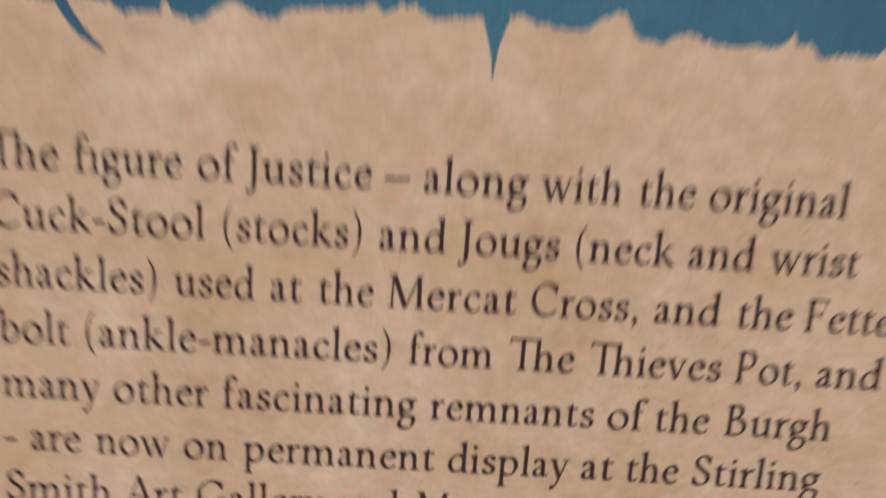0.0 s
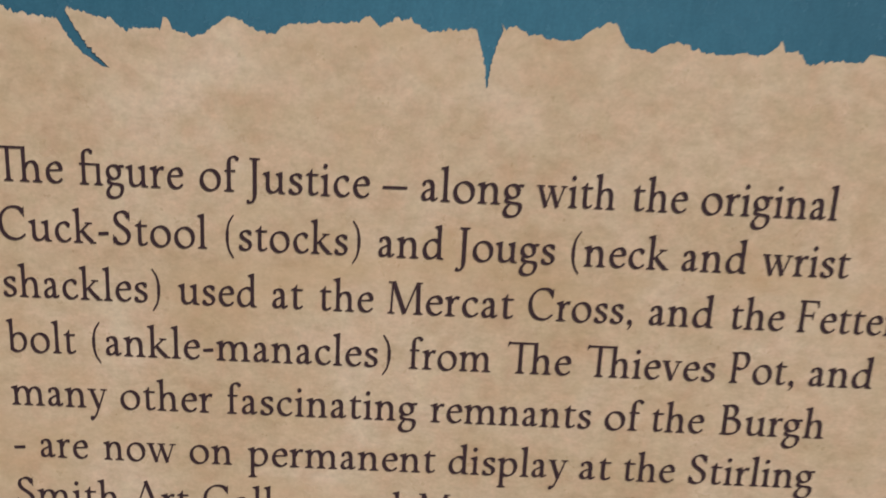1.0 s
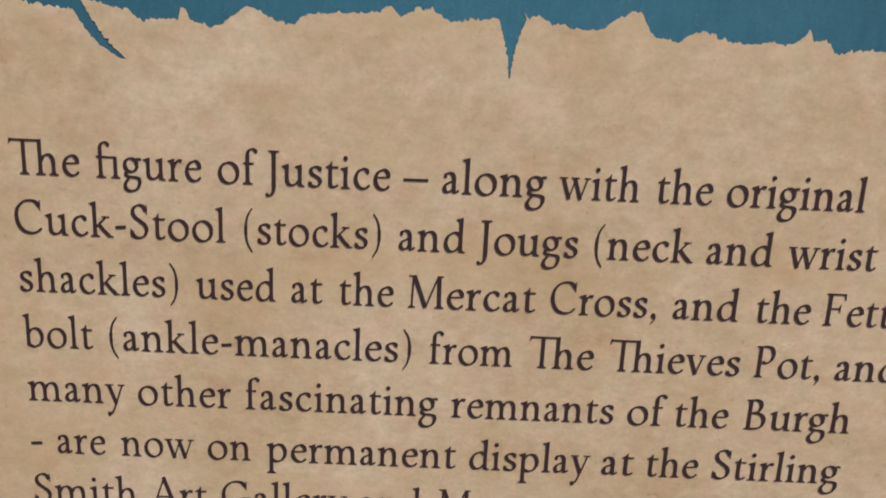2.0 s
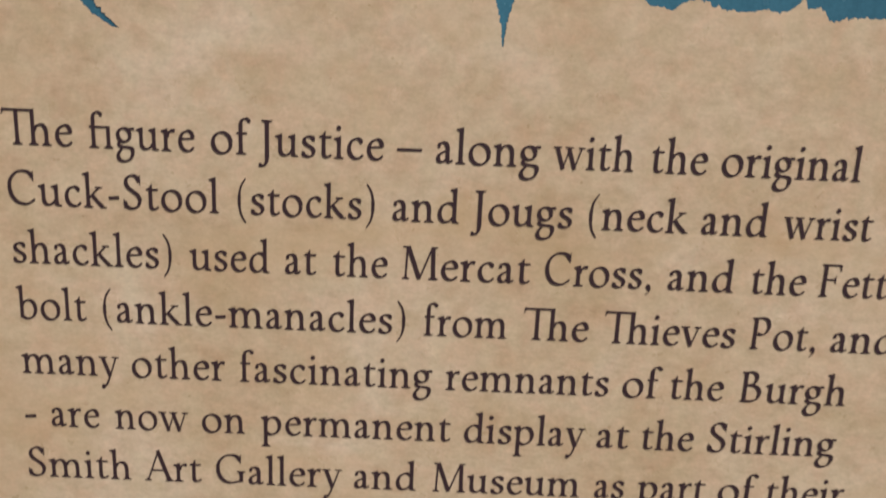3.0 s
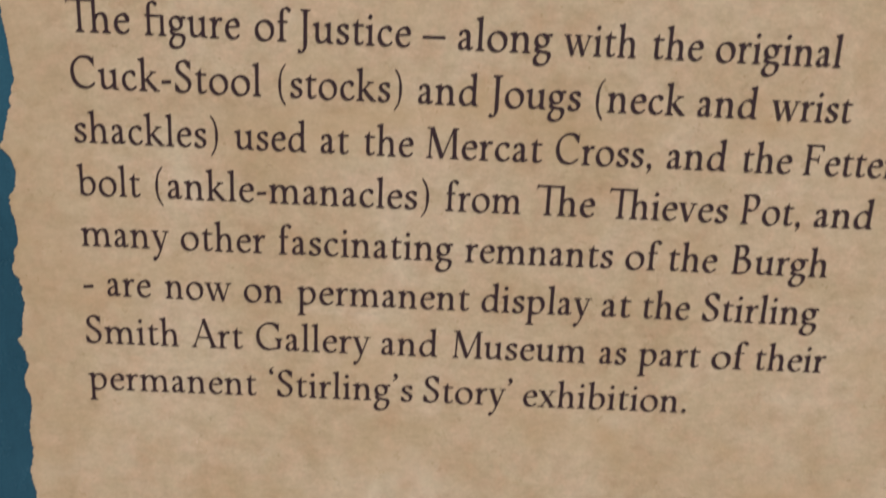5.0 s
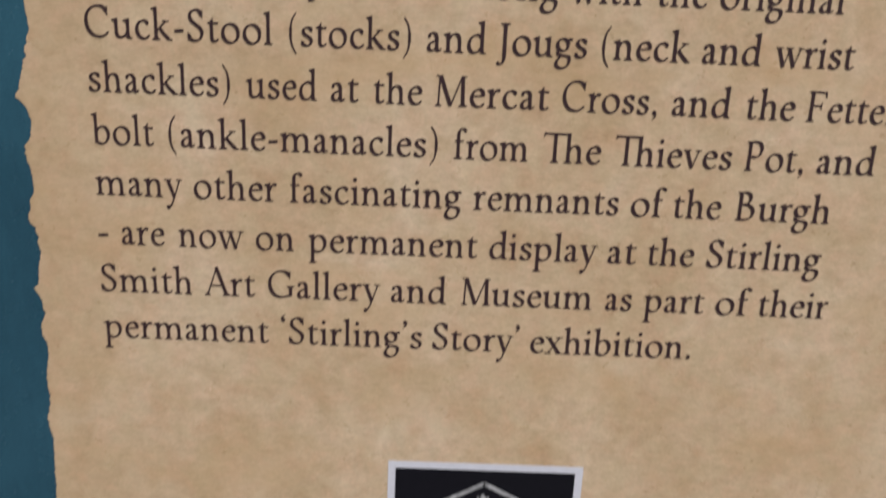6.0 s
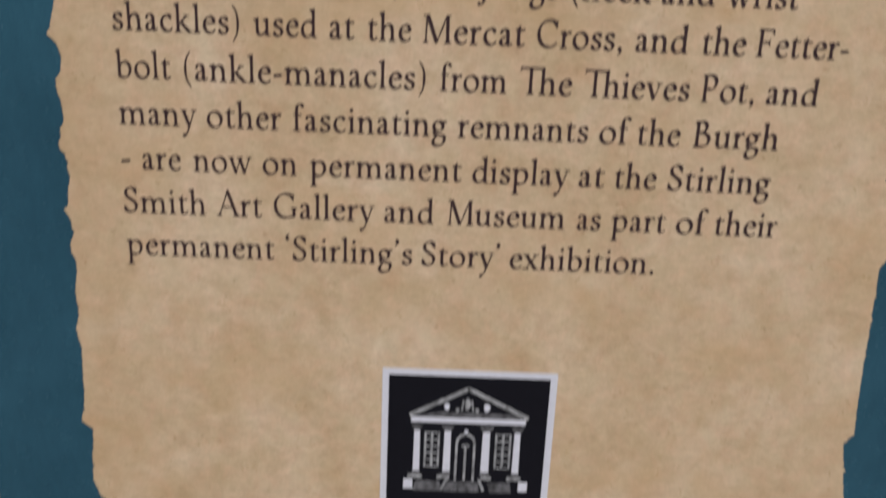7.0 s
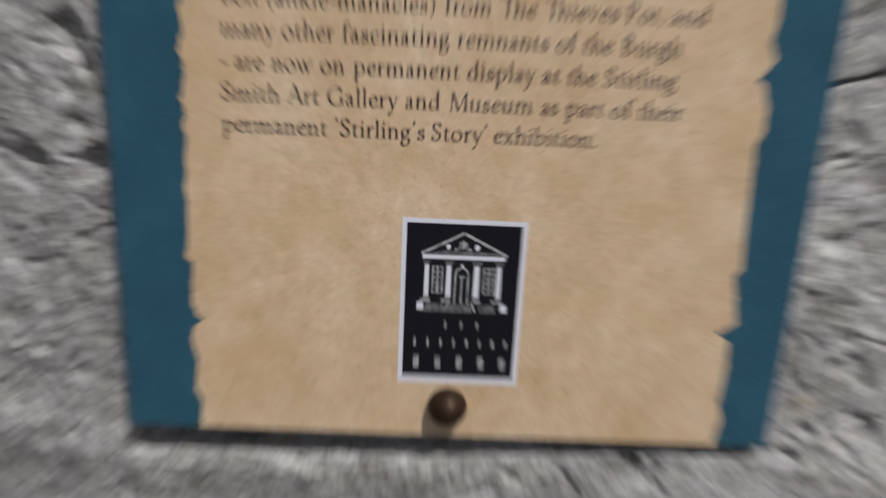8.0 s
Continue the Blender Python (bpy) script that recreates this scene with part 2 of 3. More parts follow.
def build_wall():
    xs = spread(-2.6, 2.6, -0.235, 0.235, 0.0011)
    zs = spread(-0.05, 3.4, 1.13, 1.47, 0.0011)
    gx, gz = np.meshgrid(xs, zs)
    p = np.stack([gx.ravel(), gz.ravel()], 1)
    coarse = lattice(p, 1, 0.11) * 0.0022 + lattice(p, 2, 0.045) * 0.0016
    turned = p @ np.array(((0.86, 0.51), (-0.51, 0.86)))
    warp = np.stack([lattice(p, 3, 0.02), lattice(p, 4, 0.02)], 1) * 0.006
    tooled = lattice((turned + warp) * (0.7, 1.0), 5, 0.014)
    rough = tooled * 0.0009 + lattice(turned * 1.1 + warp, 6, 0.006) * 0.0007 + lattice(p, 7, 0.0028) * 0.0006
    hollow = np.minimum(lattice(turned + warp * 2.5, 8, 0.011) + 0.5, 0) * -0.0055
    hollow += np.minimum(lattice(turned * (0.7, 1.1) + warp * 1.5, 13, 0.006) + 0.58, 0) * -0.006
    # gap behind the board: wide at one side, nearly touching at the other
    # and the face falling away past the board's far side
    gap = np.interp(p[:, 0], [-2.6, -0.6, -0.26, -0.18, -0.15, 0.0, 0.08, 0.15, 0.6], [0.13, 0.12, 0.056, 0.02, 0.0105, 0.0095, 0.0062, 0.0048, 0.0048])
    inside = np.clip(1 - np.maximum(np.abs(p[:, 0]) - 0.15, up(-18.2) - p[:, 1]) / 0.02, 0, 1)
    y = gap + coarse * (1 - 0.6 * inside) + rough * (1 - 0.5 * inside) + hollow
    for u, v, wide, deep in ((-5.0, -8.5, 0.5, 0.009), (-5.6, -4.5, 0.62, 0.005), (-5.0, -5.3, 0.42, 0.007), (-5.6, -7.3, 0.28, 0.003),
                             (-7.4, -8.4, 0.4, 0.006), (-5.2, -9.1, 0.3, 0.003), (-7.9, -20.0, 0.42, 0.004), (-6.0, -16.9, 0.35, 0.003),
                             (21.0, -17.6, 0.3, 0.004), (23.1, -17.6, 0.42, 0.005), (21.3, -15.0, 0.3, 0.003), (14.5, -19.5, 0.4, 0.004)):
        far = np.hypot((p[:, 0] + warp[:, 0] - across(u)) / 1.35, p[:, 1] + warp[:, 1] - up(v)) / (wide * LINE)
        y += deep * np.exp(-far ** 4)
    # a crack that runs off to one side
    line = up(-4.55) + (p[:, 0] - across(19.7)) * 0.22 + lattice(p, 9, 0.008) * 0.0012
    y += 0.006 * np.exp(-((p[:, 1] - line) / 0.0011) ** 2) * np.clip((p[:, 0] - across(18.0)) / 0.01, 0, 1) * np.clip((across(30) - p[:, 0]) / 0.05, 0, 1)
    # the stone is cut back behind the board and stands forward again below its lower edge
    lip = np.interp(p[:, 0], [across(-4), across(7), across(13), across(19)], [up(-19.3), up(-19.15), up(-18.75), up(-18.4)]) + lattice(p, 11, 0.009) * 0.0011 + lattice(p, 12, 0.0035) * 0.0005
    back = np.clip((p[:, 1] - lip) / 0.0022 + 0.5, 0, 1)
    back = back * back * (3 - 2 * back)
    back *= np.clip((p[:, 0] - across(-4.1)) / 0.003, 0, 1) * np.clip((across(18.9) - p[:, 0]) / 0.004, 0, 1)
    y += back * np.interp(p[:, 0], [across(-4), across(8), across(19)], [0.016, 0.014, 0.008])
    y -= (1 - back) * np.clip(1 - np.abs(p[:, 1] - up(-20.0)) / 0.02, 0, 1) * np.interp(p[:, 0], [-0.15, 0.0, 0.15], [0.004, 0.003, 0.0])
    y = np.where(inside > 0.02, np.maximum(y, 0.0036), y)
    rows, cols = gx.shape
    verts = [(a, b, c) for (a, c), b in zip(p.tolist(), y.tolist())]
    idx = np.arange(rows * cols).reshape(rows, cols)
    quads = np.stack([idx[:-1, :-1], idx[:-1, 1:], idx[1:, 1:], idx[1:, :-1]], -1).reshape(-1, 4).tolist()
    rim = list(idx[0, :]) + list(idx[1:, -1]) + list(idx[-1, -2::-1]) + list(idx[-2:0:-1, 0])
    start = len(verts)
    verts += [(verts[i][0], 0.55, verts[i][2]) for i in rim]
    n = len(rim)
    quads += [(int(rim[k]), start + k, start + (k + 1) % n, int(rim[(k + 1) % n])) for k in range(n)]
    quads.append([start + k for k in range(n)])
    ob = from_parts("wall_north", verts, quads, STONE)
    for poly in ob.data.polygons[: (rows - 1) * (cols - 1)]:
        poly.use_smooth = True
    return tagged(ob, "rough weathered grey sandstone wall with pits and a crack", "wall", kind="structure")


build_wall()

bm = bmesh.new()
bmesh.ops.create_grid(bm, x_segments=2, y_segments=2, size=60)
tagged(part("ground", bm, paving_material()), "worn grey stone paving in front of the wall", "ground", kind="structure")

# ---- the information panel ----
LEFT, RIGHT, BOTTOM, TOP, THICK = -3.94, 19.2, -17.9, 9.0, 0.0032
panel = tagged(new("information_panel"), "teal board with torn-edged parchment print, fixed to stone wall", "sign")

bm = bmesh.new()
bmesh.ops.create_cube(bm, size=1)
for v in bm.verts:
    v.co = (across(LEFT if v.co.x < 0 else RIGHT), 0.0 if v.co.y < 0 else THICK, up(BOTTOM if v.co.z < 0 else TOP))
bmesh.ops.bevel(bm, geom=bm.edges[:], offset=0.0005, segments=2, affect="EDGES")
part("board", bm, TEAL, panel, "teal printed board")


# knots along the torn edges, in layout units; fine tearing is added as noise
LEFT_KNOTS = ((2.75, -1.35), (1, -1.45), (-0.3, -1.3), (-0.86, -1.24), (-1.35, -1.38), (-1.91, -1.52), (-2.16, -1.62), (-2.35, -1.42), (-2.63, -1.35),
              (-2.91, -1.39), (-3.09, -1.52), (-3.38, -1.51), (-3.67, -1.42), (-4.02, -1.42), (-4.2, -1.53), (-4.57, -1.6), (-4.74, -1.46), (-5.17, -1.41),
              (-5.92, -1.51), (-6, -1.61), (-6.24, -1.48), (-6.56, -1.44), (-6.89, -1.57), (-7.28, -1.42), (-8.01, -1.53), (-8.56, -1.49), (-8.98, -1.59),
              (-9.39, -1.5), (-10.83, -1.56), (-11.36, -1.67), (-11.57, -1.4), (-12.3, -1.5), (-13, -1.52), (-13.45, -1.4), (-13.66, -1.14), (-13.86, -1.45),
              (-14.4, -1.6), (-15.2, -1.4), (-16.3, -1.53), (-16.8, -1.3), (-17.9, -1.42))
RIGHT_KNOTS = ((2.6, 16.9), (1.0, 17.1), (-1.0, 16.95), (-2.1, 17.08), (-2.8, 17.1), (-3.4, 16.98), (-4.0, 17.22), (-4.5, 16.85), (-4.6, 16.7), (-4.75, 16.98), (-5.6, 17.2),
               (-6.3, 17.2), (-6.65, 17.02), (-7.5, 17.05), (-9.4, 17.13), (-11.0, 17.24), (-11.25, 17.0), (-12.1, 17.17), (-12.95, 17.36),
               (-13.3, 16.95), (-13.4, 16.76), (-13.7, 17.18), (-14.7, 17.27), (-16.1, 17.18), (-16.7, 17.36), (-17.9, 17.23))
TOP_KNOTS = ((-1.35, 2.75), (-0.3, 2.85), (0.06, 2.78), (0.25, 2.68), (0.88, 2.65), (0.96, 2.62), (1.07, 2.78), (1.16, 2.8), (1.45, 2.74), (1.85, 2.64), (2.02, 2.5), (2.15, 2.56), (2.57, 2.56), (2.61, 2.74),
             (2.68, 2.74), (2.75, 2.58), (3.06, 2.46), (3.28, 2.53), (3.42, 2.66), (3.6, 2.79), (3.72, 2.8), (3.95, 2.68), (4.2, 2.58), (4.37, 2.53), (4.46, 2.68), (4.6, 2.74),
             (5.7, 2.82), (5.79, 2.92), (5.88, 2.92), (6.02, 2.76), (6.2, 2.84), (6.5, 2.9), (6.8, 2.72), (7.45, 2.79), (7.56, 2.78))
TOP_KNOTS_FAR = ((8.0, 2.8), (8.22, 2.84), (8.4, 2.74), (8.6, 2.78), (8.7, 2.7), (9.2, 2.73), (9.36, 2.86), (9.5, 2.9), (9.58, 3.0), (9.77, 3.01), (9.9, 2.8), (10.0, 2.66), (10.4, 2.58),
                 (10.55, 2.7), (10.8, 2.78), (10.95, 2.68), (11.25, 2.62), (11.7, 2.6), (11.85, 2.66), (12.1, 2.6), (12.35, 2.74), (12.44, 2.86), (12.52, 2.7),
                 (12.72, 2.72), (12.9, 2.52), (13.4, 2.58), (13.8, 2.6), (13.9, 2.74), (14.6, 2.7), (15.4, 2.82), (16.2, 2.66), (16.9, 2.6))


def torn(knots, seed, ragged=0.055, pitch=5.0, step=0.018):
    """A torn edge: through the knots, frayed by coarse and fine noise. Gives (along, away) pairs."""
    along = [k[0] for k in knots]
    sign = 1 if along[-1] > along[0] else -1
    count = int(abs(along[-1] - along[0]) / step)
    out = []
    for i in range(count + 1):
        s = along[0] + sign * step * i
        away = float(np.interp(sign * s, [sign * a for a in along], [k[1] for k in knots]))
        tatter = abs(wobble(s * pitch, seed + 20, 3, 0.8)) * (0.4 + abs(wobble(s * 0.9, seed + 40, 2)))
        out.append((s, away + 0.018 * wobble(s * 2.6, seed, 4, 0.7) + ragged * (tatter - 0.25)))
    return out


def slit(start, tip, tip_far, end, bow, bow_far, seed, steps=40):
    """Both sides of a tear that runs in from the edge to its blunt tip."""
    sides = []
    for a, b, bulge in ((start, tip, bow), (tip_far, end, bow_far)):
        sides.append(a)
        for i in range(1, steps):
            s = i / steps
            u, v = a[0] + (b[0] - a[0]) * s, a[1] + (b[1] - a[1]) * s
            lift = bulge * math.sin(math.pi * s)
            fray = 0.03 * wobble(v * 11 + a[0], seed + len(sides), 3, 0.7) * min(1, 3 * s, 3 * (1 - s))
            sides.append((u - lift + fray, v - lift * 0.7 + fray * 0.5))
        sides.append(b)
    return sides


top_a = [p for p in torn(TOP_KNOTS, 1, 0.08, 7.0)]
first = [p for p in top_a if p[0] < 0.97]
rest = [p for p in top_a if p[0] > 1.07]
outline = first[:-1] + slit(first[-1], (1.63, 1.925), (1.74, 1.91), rest[0], 0.065, 0.045, 3) + rest[1:]
far = torn(TOP_KNOTS_FAR, 2, 0.08, 7.0)
outline = outline[:-1] + slit(outline[-1], (7.765, 1.89), (7.79, 1.9), far[0], -0.03, 0.055, 5)[:-1] + [(7.95, 2.92)] + far
outline += [(b, a) for a, b in torn(RIGHT_KNOTS, 7)][1:]
outline += [(b, a) for a, b in torn(LEFT_KNOTS, 9)][:0:-1]
outline = [(u, max(v, BOTTOM + 0.05)) for u, v in outline]
clean = [outline[0]]
for p in outline[1:]:
    if abs(p[0] - clean[-1][0]) + abs(p[1] - clean[-1][1]) > 1e-4:
        clean.append(p)
flat("parchment", [clean], -0.0002, PARCHMENT, panel, "tan mottled parchment print with torn edges")

# ---- lettering: an old-style serif face, drawn letter by letter with a broad pen held at a slant ----
ADVANCE = dict(zip("abcdefghijklmnopqrstuvwxyz", (407, 508, 413, 508, 417, 315, 452, 522, 257, 250, 505, 250, 790, 527, 510, 513, 505, 345, 367, 325, 519, 460, 700, 459, 440, 420)))
ADVANCE.update({"A": 640, "B": 590, "C": 665, "F": 540, "G": 720, "J": 345, "M": 840, "P": 560, "S": 480, "T": 1047, "(": 300, ")": 300, ",": 240, ".": 240, "-": 310, "\u2013": 500, "\u2018": 210, "\u2019": 210, "\u0131": 257})
EM = 0.000963
STEM, HAIR, NIB = 85.0, 33.0, radians(20)
HEAD, TALL, DROP = 400, 682, -240
# heights as drawn, and as set in small letters and in capitals
DRAWN, SMALL, CAPITAL = (-300, 0, 400, 700), (-300, 0, 370, 628), (-300, 0, 392, 682)


class Pen:
    """Gathers the strokes of one letter, in thousandths of the type size, and melts them into one flat shape."""

    def __init__(self):
        self.pieces = []

    def area(self, *points):
        self.pieces.append([Vector(p) for p in points])

    def run(self, path, wide=None):
        """A stroke through the path; its breadth follows the pen's slant, or the pair wide from start to end."""
        steps, pts = 7, [Vector(p) for p in path]
        ghost = [pts[0] * 2 - pts[1]] + pts + [pts[-1] * 2 - pts[-2]]
        line = []
        for a, b, c, d in zip(ghost, ghost[1:], ghost[2:], ghost[3:]):
            for k in range(steps):
                t = k / steps
                line.append(0.5 * (2 * b + (c - a) * t + (2 * a - 5 * b + 4 * c - d) * t * t + (3 * b - a - 3 * c + d) * t ** 3))
        line.append(pts[-1])
        sides = []
        for k, p in enumerate(line):
            way = (line[min(k + 1, len(line) - 1)] - line[max(k - 1, 0)]).normalized()
            turn = math.atan2(way.y, way.x) - NIB
            broad = math.hypot(STEM * 1.02 * math.sin(turn), HAIR * math.cos(turn))
            if wide:
                broad = wide[0] + (wide[1] - wide[0]) * k / (len(line) - 1)
            off = Vector((-way.y, way.x)) * broad / 2
            sides.append((p + off, p - off))
        for (a, b), (c, d) in zip(sides, sides[1:]):
            self.pieces += [[a, b, d], [a, d, c]]

    def ring(self, u, v, ru, rv):
        self.run([(u + ru * math.cos(t), v + rv * math.sin(t)) for t in [math.tau * k / 16 for k in range(17)]])

    def dot(self, u, v, r):
        self.pieces.append([Vector((u + r * math.cos(t), v + r * math.sin(t))) for t in [math.tau * k / 14 for k in range(14)]])

    def stem(self, u, low, high, wide=STEM):
        """An upright, a little waisted."""
        mid, h = (low + high) / 2, wide / 2
        self.area((u - h, low), (u + h, low), (u + h * 0.93, mid), (u - h * 0.93, mid))
        self.area((u - h * 0.93, mid), (u + h * 0.93, mid), (u + h, high), (u - h, high))

    def foot(self, u, v=0, left=58, right=58, way=1, wide=STEM):
        """A bracketed serif, below a stroke (way 1) or on top of it (way -1)."""
        h, thin, rise = wide / 2, 26 * way, 66 * way
        if left:
            self.area((u - h - left, v), (u, v), (u, v + thin), (u - h - left + 8, v + thin))
            self.area((u - h - left * 0.55, v + thin * 0.9), (u, v + thin * 0.9), (u, v + rise), (u - h, v + rise), (u - h - left * 0.2, v + thin * 1.35))
        if right:
            self.area((u, v), (u + h + right, v), (u + h + right - 8, v + thin), (u, v + thin))
            self.area((u, v + thin * 0.9), (u + h + right * 0.55, v + thin * 0.9), (u + h + right * 0.2, v + thin * 1.35), (u + h, v + rise), (u, v + rise))

    def flag(self, u, v):
        """The slanting head of an upright."""
        h = STEM / 2
        self.area((u - h, v - 92), (u + h, v - 92), (u + h, v + 14), (u + h - 14, v + 14), (u - h - 66, v - 30), (u - h - 62, v - 48), (u - h - 16, v - 62))

    def bar(self, a, b, wide):
        self.run([a, b], (wide, wide))

    def shape(self):
        """Points and triangles of all strokes as one."""
        pts, faces = [], []
        for piece in self.pieces:
            size = sum(a.x * b.y - b.x * a.y for a, b in zip(piece, piece[1:] + piece[:1]))
            if abs(size) < 0.5:
                continue
            faces.append([len(pts) + k for k in range(len(piece))])
            pts += piece if size > 0 else piece[::-1]
        verts, _, tris, _, _, origin = geometry.delaunay_2d_cdt(pts, [], faces, 0, 0.01)
        return [(p.x, p.y) for p in verts], [tuple(t) for t, o in zip(tris, origin) if o]


def draw_arched(p, ch):
    """i l n m h r u b d p k: letters hung on uprights."""
    if ch in "i\u0131":
        p.stem(130, 0, HEAD - 10)
        p.foot(130)
        if ch == "i":
            p.flag(130, HEAD)
            p.dot(122, 572, 49)
        else:
            p.bar((-70, 384), (160, 386), 32)
    elif ch == "l":
        p.stem(125, 0, TALL - 20)
        p.foot(125)
        p.flag(125, TALL)
    elif ch in "nmhr":
        p.stem(125, 0, (TALL if ch == "h" else HEAD) - 20)
        p.foot(125, right=75 if ch == "r" else 55)
        p.flag(125, TALL if ch == "h" else HEAD)
        if ch == "r":
            p.run([(150, 255), (178, 320), (222, 362), (262, 372)])
            p.run([(222, 368), (268, 380), (322, 368)], (40, 72))
        for k in range({"n": 1, "h": 1, "m": 2, "r": 0}[ch]):
            at = 266 * k
            p.run([(150 + at, 275), (195 + at, 345), (262 + at, 378), (332 + at, 366), (378 + at, 305), (391 + at, 215)])
            p.stem(391 + at, 0, 235)
            p.foot(391 + at)
    elif ch == "u":
        p.stem(118, 110, HEAD - 15)
        p.flag(118, HEAD)
        p.run([(118, 150), (126, 78), (172, 30), (240, 24), (310, 56), (372, 120)])
        p.stem(388, 8, HEAD - 15)
        p.flag(388, HEAD)
        p.foot(388, left=0, right=62)
    elif ch in "bp":
        p.stem(120, 20 if ch == "b" else DROP, (TALL if ch == "b" else HEAD) - 20)
        p.flag(120, TALL if ch == "b" else HEAD)
        if ch == "p":
            p.foot(120, DROP)
        p.run([(140, 285), (195, 350), (280, 379), (370, 345), (424, 240), (412, 130), (350, 44), (262, 9), (180, 20), (118, 62)])
    elif ch == "d":
        p.run([(372, 335), (310, 375), (230, 377), (130, 310), (84, 195), (102, 88), (165, 26), (240, 24), (312, 58), (378, 130)])
        p.stem(390, 8, TALL - 20)
        p.flag(390, TALL)
        p.foot(390, left=0, right=62)
    elif ch == "k":
        p.stem(120, 0, TALL - 20)
        p.flag(120, TALL)
        p.foot(120)
        p.bar((150, 195), (350, 378), 32)
        p.area((270, 374), (430, 374), (430, 398), (270, 398))
        p.run([(205, 240), (300, 130), (420, 22)], (74, 80))
        p.area((390, 0), (505, 0), (500, 24), (400, 40))


def draw_round(p, ch):
    """o c e a s g t f and the slanted v w x y."""
    if ch == "o":
        p.ring(255, 196, 182, 190)
    elif ch in "ce":
        if ch == "e":
            p.bar((92, 232), (372, 250), 29)
            p.run([(356, 246), (342, 320), (295, 372), (235, 383), (150, 345)])
        else:
            p.run([(342, 318), (305, 362), (238, 381), (150, 345)])
            p.dot(333, 322, 33)
        p.run([(235, 382), (150, 345), (92, 255), (88, 150), (135, 62), (212, 20), (295, 26), (378, 86)])
    elif ch == "a":
        p.dot(92, 318, 36)
        p.run([(78, 322), (110, 362), (170, 381), (230, 362), (262, 305), (268, 240)])
        p.stem(268, 80, 270)
        p.run([(267, 120), (276, 52), (308, 26), (376, 62)])
        p.run([(262, 238), (185, 208), (112, 164), (80, 98), (102, 42), (155, 24), (212, 48), (262, 100)])
    elif ch == "s":
        p.run([(300, 318), (258, 366), (192, 380), (118, 350), (98, 292), (135, 240), (205, 202), (272, 158), (292, 96), (252, 34), (180, 15), (105, 34), (66, 88)])
        p.area((300, 285), (318, 285), (312, 396), (292, 372))
        p.area((48, 112), (66, 118), (84, 30), (54, 4))
    elif ch == "g":
        p.ring(203, 258, 128, 122)
        p.run([(300, 335), (345, 372), (430, 372)], (30, 50))
        p.run([(140, 152), (94, 108), (108, 62), (180, 42), (290, 34), (366, 4), (376, -76), (318, -168), (210, -206), (112, -190), (66, -130), (90, -58), (158, 14)])
    elif ch == "t":
        p.stem(135, 90, HEAD)
        p.run([(135, 130), (140, 62), (176, 26), (232, 26), (300, 66)])
        p.area((40, 372), (175, 372), (175, 500), (158, 500), (112, 430), (40, 392))
        p.bar((120, 384), (298, 390), 36)
    elif ch == "f":
        p.stem(130, 0, 560)
        p.foot(130, right=70)
        p.run([(130, 530), (140, 600), (176, 652), (232, 672), (290, 655)])
        p.dot(300, 632, 40)
        p.bar((42, 384), (262, 388), 34)
    elif ch in "vwxy":
        top = HEAD - 12
        if ch == "x":
            p.bar((95, top), (372, 8), 82)
            p.bar((362, top), (88, 8), 34)
            for u, v in ((88, top), (362, top), (92, 0), (378, 0)):
                p.area((u - 88, v), (u + 84, v), (u + 84, v + 24), (u - 88, v + 24))
        elif ch == "w":
            for at in (0, 252):
                p.bar((85 + at, top), (232 + at, -8), 80)
                p.bar((222 + at, 0), (366 + at, top), 34)
                p.area((at, top - 8), (185 + at, top - 8), (185 + at, top + 16), (at, top + 16))
            p.area((545, top - 8), (690, top - 8), (690, top + 16), (545, top + 16))
        else:
            p.bar((90, top), (242, 0), 82)
            p.area((6, top - 8), (188, top - 8), (188, top + 16), (6, top + 16))
            p.area((292, top - 8), (446, top - 8), (446, top + 16), (292, top + 16))
            if ch == "v":
                p.bar((234, -6), (382, top), 34)
            else:
                p.run([(382, top), (240, 8), (165, -150), (95, -218)], (34, 44))
                p.dot(82, -206, 44)


